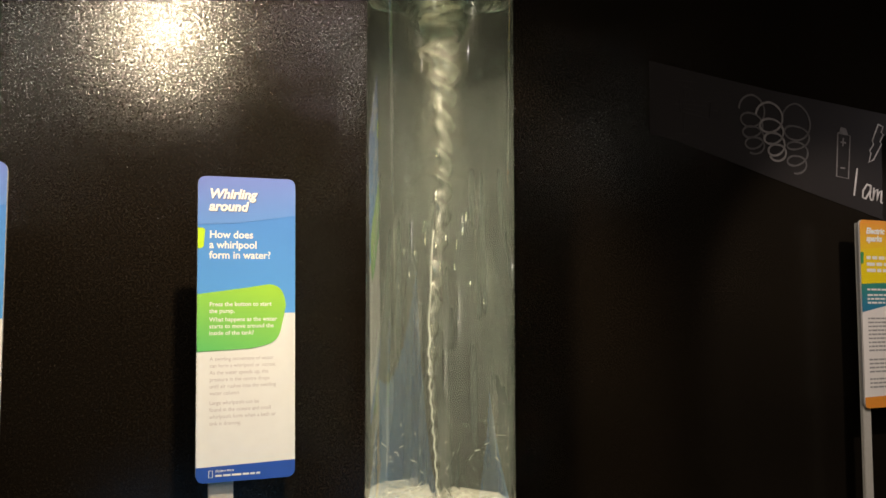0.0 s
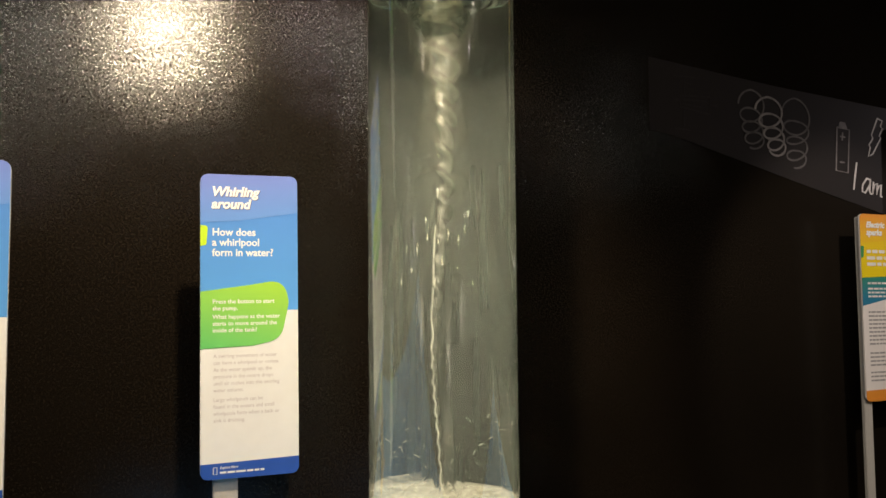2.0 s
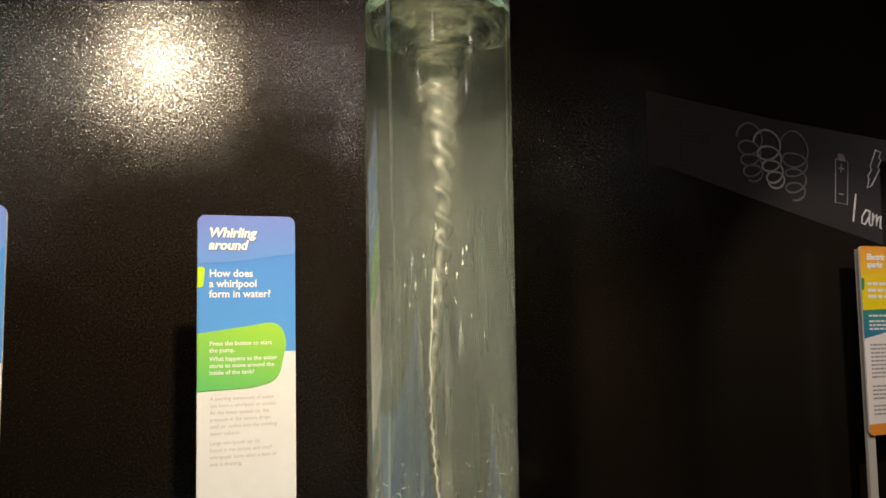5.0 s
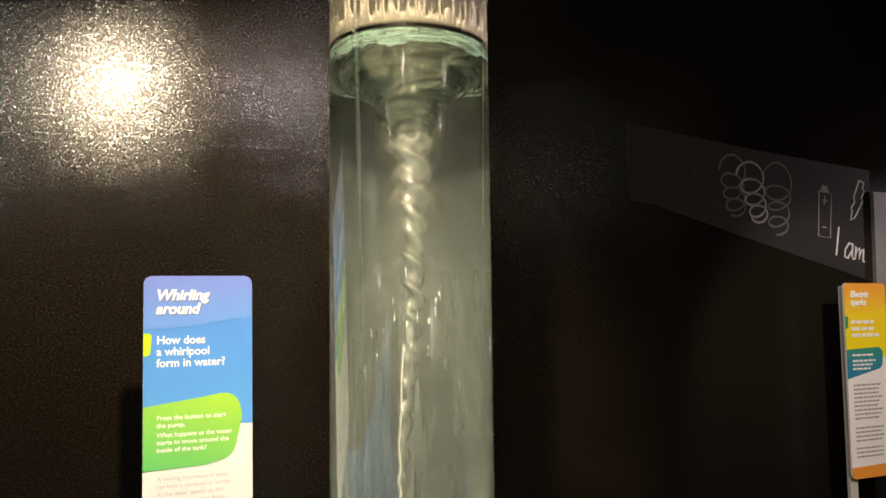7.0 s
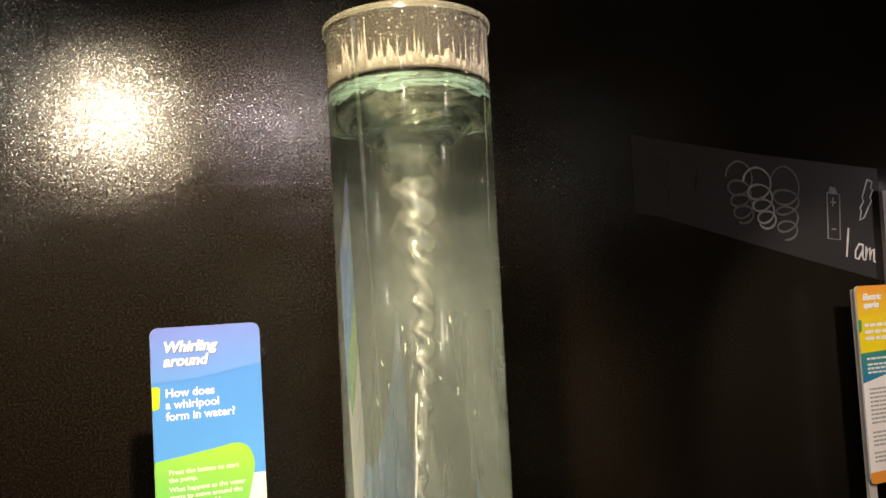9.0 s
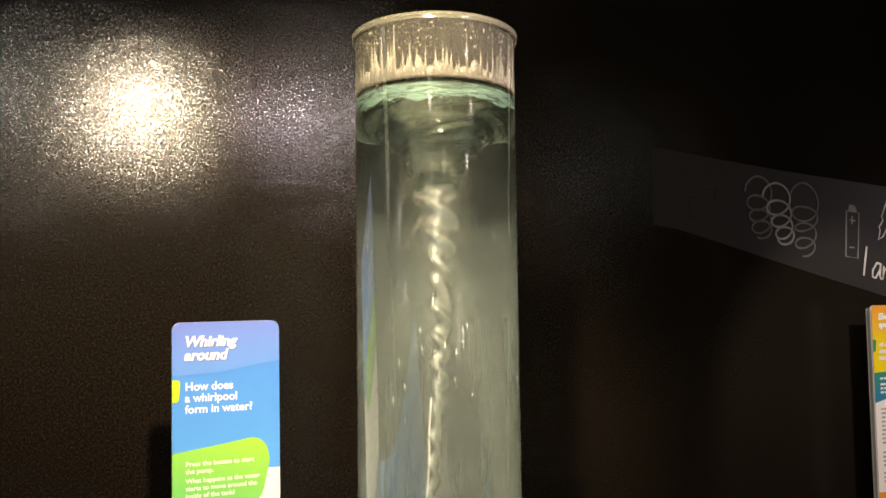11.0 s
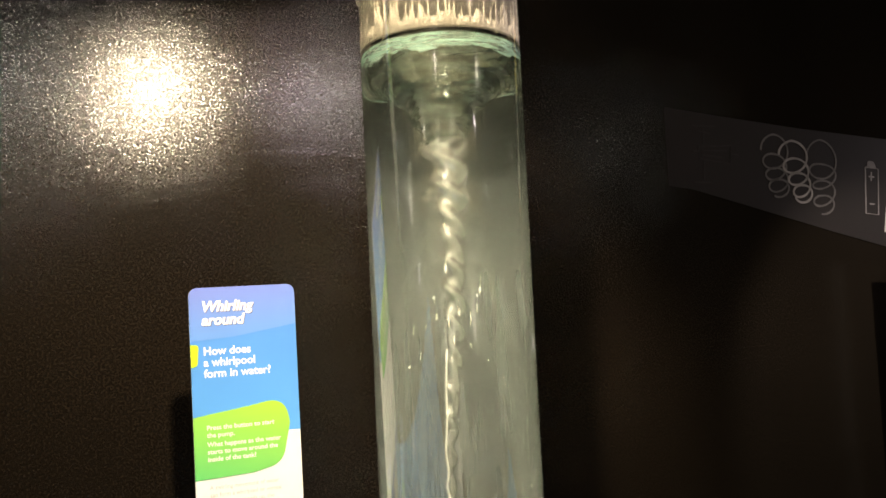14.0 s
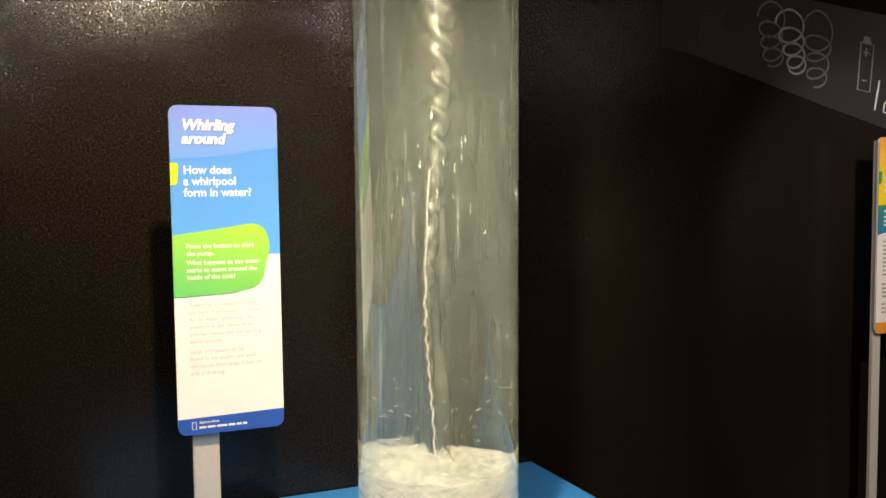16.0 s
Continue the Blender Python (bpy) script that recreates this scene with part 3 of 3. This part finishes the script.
for p in rim.data.polygons:
    p.use_smooth = True

# haze of fine drops on the inside up to the rim
HAZE = clear("drop_haze", 1.0, (1, 1, 1), through_share=1.0, veil=0.55, veil_colour=(0.105, 0.099, 0.085))
bm = lathe([(R_IN + 0.0008, LEVEL + 0.004), (R_IN + 0.0008, RIM - 0.006)], 96)
haze = part("drop_haze", bm, HAZE, tank, "haze of fine water drops", smooth=None)
for p in haze.data.polygons:
    p.use_smooth = True

# ---- spotlights under the ceiling, seen as glints in the tube ----
LENS = {}
HOUSING = textured(material("black_lamp_housing", (0.02, 0.02, 0.02), 0.5), 60)


def spotlight(eye, target, radius, strength, colour, label):
    """A lamp head with a glowing lens, on a rod from the ceiling."""
    key = (strength, colour)
    if key not in LENS:
        m = bpy.data.materials.new("glowing_lens")
        m.use_nodes = True
        b = m.node_tree.nodes["Principled BSDF"]
        b.inputs["Base Color"].default_value = (0.8, 0.8, 0.8, 1)
        b.inputs["Emission Color"].default_value = (*colour, 1)
        b.inputs["Emission Strength"].default_value = strength
        LENS[key] = m
    ob = empty("spotlight", look(eye, target), label, "spotlight", group="ceiling spotlights")
    part("housing", lathe([(radius, 0.022), (radius + 0.008, 0.020), (radius + 0.008, 0.12), (radius * 0.6, 0.145), (0.001, 0.147)], 24), HOUSING, ob, "black lamp housing", smooth=True)
    part("lens", lathe([(0.0005, 0.024), (radius, 0.024)], 24), LENS[key], ob, "glowing lens")
    back = Matrix(look(eye, target)) @ Vector((0, 0, 0.10))
    rod = box(-0.006, 0.006, -0.006, 0.006, 0.0, HIGH - back.z)
    part("rod", rod, HOUSING, ob, "thin black rod", m=look(eye, target).inverted() @ pose(*back))
    return ob


spotlight((-0.06, 1.10, 2.76), (-0.45, 2.35, 1.62), 0.035, 260, (1.0, 0.86, 0.66), "black ceiling spotlight with a warm glowing lens")
spotlight((1.13, 0.595, 2.61), (-0.25, 2.67, 2.41), 0.025, 60, (1.0, 0.84, 0.90), "black ceiling spotlight with a pinkish glowing lens")
for side, far, height in ((-0.20, 2.5, 2.90), (0.34, 2.5, 2.84), (-0.47, 2.5, 2.79), (-0.39, 3.0, 2.60), (0.235, 4.0, 2.80), (0.44, 4.0, 2.80), (-0.54, 2.8, 2.58), (0.62, 4.0, 2.84)):
    turn = 2 * math.asin(side) - 0.03
    spotlight((0.022 + far * math.sin(turn), 1.989 - far * math.cos(turn), height), (0.022, 1.989, 1.5), 0.032, 80, (1.0, 0.93, 0.82), "small black ceiling spotlight with a glowing lens")

for side, far, height in ((-0.03, 2.0, 2.95), (0.40, 2.5, 3.15)):
    turn = 2 * math.asin(side) - 0.03
    spotlight((0.022 + far * math.sin(turn), 1.989 - far * math.cos(turn), height), (0.022, 1.989, 2.0), 0.045, 300, (1.0, 0.90, 0.74), "black ceiling spotlight with a warm glowing lens")

# ---- information signs ----
SIGN_W, SIGN_H = 0.25, 0.78


def corner_outline(z_top, z_bottom, top_round=True, bottom_round=True, r=0.020):
    a, c = (r if top_round else 0), (r if bottom_round else 0)
    return rounded([(0, z_top, a), (0, z_bottom, c), (SIGN_W, z_bottom, c), (SIGN_W, z_top, a)])


def sign_base(name, m, label, board_mat, foot, post=0.034, wide=0.062, post_top=-0.10, group="information signs"):
    """A rounded board on a post; x across, z down from the top edge, front towards -y. foot: z of the post's foot below the top."""
    ob = empty(name, m, label, "sign", group=group)
    part("board", slab(corner_outline(0, -SIGN_H), -0.001, 0.011), board_mat, ob)
    part("board_back", slab(corner_outline(-0.003, -SIGN_H + 0.003), 0.0112, 0.020), EDGE, ob, "grey board edge")
    part("post", box(post, post + wide, 0.0215, 0.047, foot, post_top, 0.003), POST, ob, "pale grey steel post")
    part("foot_plate", box(post - 0.02, post + 0.082, 0.005, 0.065, foot, foot + 0.006, 0.002), POST, ob)
    return ob


def blue_sign(m, foot, label):
    s = sign_base("information_sign", m, label, BOARD, foot)
    R = 0.020
    field = part("blue_panel", slab(rounded([(0, -0.004, R), (0, -0.44, 0), (0.12, -0.44, 0), (0.2, -0.354, 0), (SIGN_W, -0.354, 0), (SIGN_W, -0.004, R)]), -0.0018, -0.0011), SKY_PRINT, s, "blue printed field")
    head = part("top_panel", slab(rounded([(0, 0, R), (0, -0.126, 0), (0.10, -0.120, 0), (0.18, -0.108, 0), (SIGN_W, -0.097, 0), (SIGN_W, 0, R)]), -0.0026, -0.0019), TOP_PRINT, s, "violet-blue printed field")
    part("green_tab", slab(rounded([(0, -0.134, 0), (0, -0.187, 0), (0.015, -0.185, 0.008), (0.019, -0.134, 0.008)]), -0.0026, -0.0019), LIME, s, "lime green tab")
    lower = part("green_panel", slab(rounded([(0, -0.304, 0), (0, -0.450, 0), (0.135, -0.445, 0.03), (0.205, -0.430, 0.045), (0.226, -0.335, 0.03), (0.215, -0.273, 0.042), (0.13, -0.287, 0)]), -0.0026, -0.0019), GREEN_PRINT, s, "green printed field")
    foot_strip = part("footer", slab(rounded([(0, -0.741, 0), (0, -SIGN_H, R), (SIGN_W, -SIGN_H, R), (SIGN_W, -0.736, 0)]), -0.0018, -0.0011), FOOT_PRINT, s, "violet-blue footer strip")
    lettering("title_shadow", "Whirling\naround", 0.034, 0.0286, -0.0582, -0.0029, TEXT_SHADE, head, 0.124, 0.22, 0.0013, 0.95)
    lettering("title", "Whirling\naround", 0.034, 0.0270, -0.0565, -0.0034, TEXT_WHITE, head, 0.124, 0.22, 0.0013, 0.95)
    lettering("question", "How does\na whirlpool\nform in water?", 0.027, 0.0290, -0.1595, -0.0022, TEXT_WHITE, field, 0.156, 0, 0.0006, 0.98)
    lettering("instruction", "Press the button to start\nthe pump.", 0.0150, 0.0300, -0.3350, -0.0030, TEXT_WHITE, lower, 0.158, 0, 0.0003, 1.15)
    lettering("instruction", "What happens as the water\nstarts to move around the\ninside of the tank?", 0.0150, 0.0300, -0.3740, -0.0030, TEXT_WHITE, lower, 0.172, 0, 0.0003, 1.15)
    lettering("body_text", "A swirling movement of water\ncan form a whirlpool or vortex.\nAs the water speeds up, the\npressure in the centre drops\nuntil air rushes into the swirling\nwater column.", 0.0140, 0.0320, -0.4740, -0.0014, TEXT_GREY, s, 0.168, 0, 0, 1.24)
    lettering("body_text", "Large whirlpools can be\nfound in the oceans and small\nwhirlpools form when a bath or\nsink is draining.", 0.0140, 0.0320, -0.5850, -0.0014, TEXT_GREY, s, 0.168, 0, 0, 1.24)
    lettering("footer_text", "Explore More", 0.0085, 0.048, -0.7540, -0.0022, TEXT_WHITE, foot_strip, 0.046, 0.2, 0.0002)
    bars([(0.048, 0.160, -0.7660)], 0.0050, -0.0024, TEXT_WHITE, foot_strip)
    phone = ribbon([[(0.032, -0.750), (0.032, -0.767), (0.041, -0.767), (0.041, -0.750), (0.032, -0.750)]], 0.002, -0.0024, -0.0019)
    part("phone_icon", phone, TEXT_WHITE, foot_strip)
    return s


# the sign beside the tank and its neighbour
blue_sign(pose(-0.604, 2.118, 1.798, 0, -0.58, 22.7), PLINTH - 1.798, "blue, green and white information board on a grey post")
blue_sign(pose(-1.183, 1.755, 1.790, 0, 0, 22.7), -1.790, "blue and white information board on a grey post")


def orange_sign(m, foot):
    s = sign_base("information_sign", m, "orange, yellow and pinkish white information board on a grey post", PEACH, foot, 0.003, 0.046, -0.012)
    R = 0.020
    field = part("yellow_panel", slab(rounded([(0, -0.004, R), (0, -0.30, 0), (SIGN_W, -0.30, 0), (SIGN_W, -0.004, R)]), -0.0018, -0.0011), YELLOW, s, "yellow printed field")
    head = part("orange_panel", slab(rounded([(0, 0, R), (0, -0.125, 0), (SIGN_W, -0.100, 0), (SIGN_W, 0, R)]), -0.0026, -0.0019), ORANGE, s, "orange printed field")
    part("teal_tab", slab(rounded([(0, -0.135, 0), (0, -0.185, 0), (0.015, -0.183, 0.008), (0.019, -0.135, 0.008)]), -0.0026, -0.0019), TEAL, s, "green tab")
    lower = part("teal_panel", slab(rounded([(0, -0.268, 0), (0, -0.385, 0), (0.21, -0.345, 0.03), (0.22, -0.26, 0.03)]), -0.0026, -0.0019), TEAL, s, "green to blue printed field")
    foot_strip = part("footer", slab(rounded([(0, -0.735, 0), (0, -SIGN_H, R), (SIGN_W, -SIGN_H, R), (SIGN_W, -0.730, 0)]), -0.0018, -0.0011), FOOT_ORANGE, s, "orange footer strip")
    lettering("title_shadow", "Electric\nsparks", 0.034, 0.0366, -0.0577, -0.0029, TEXT_GREY, head, 0.112, 0.22, 0.0013, 0.95)
    lettering("title", "Electric\nsparks", 0.034, 0.0350, -0.0560, -0.0034, TEXT_WHITE, head, 0.112, 0.22, 0.0013, 0.95)
    bars([(0.034, 0.17, -0.165), (0.034, 0.19, -0.192), (0.034, 0.20, -0.218)], 0.014, -0.0024, PEACH, field)
    bars([(0.032, 0.16, -0.295), (0.032, 0.17, -0.318), (0.032, 0.15, -0.334), (0.032, 0.14, -0.350)], 0.008, -0.0032, PEACH, lower)
    bars([(0.032, 0.20 - 0.01 * (k % 3), -0.415 - 0.0165 * k) for k in range(9)] + [(0.032, 0.20 - 0.012 * (k % 2), -0.585 - 0.0165 * k) for k in range(4)] + [(0.032, 0.19, -0.665 - 0.0165 * k) for k in range(3)], 0.007, -0.0016, EDGE, s)
    return s


orange_sign(pose(1.658, 3.414, 1.810, 0, 0, 26) @ Matrix.Diagonal((0.963, 0.6, 0.963, 1)), -1.810 / 0.963)
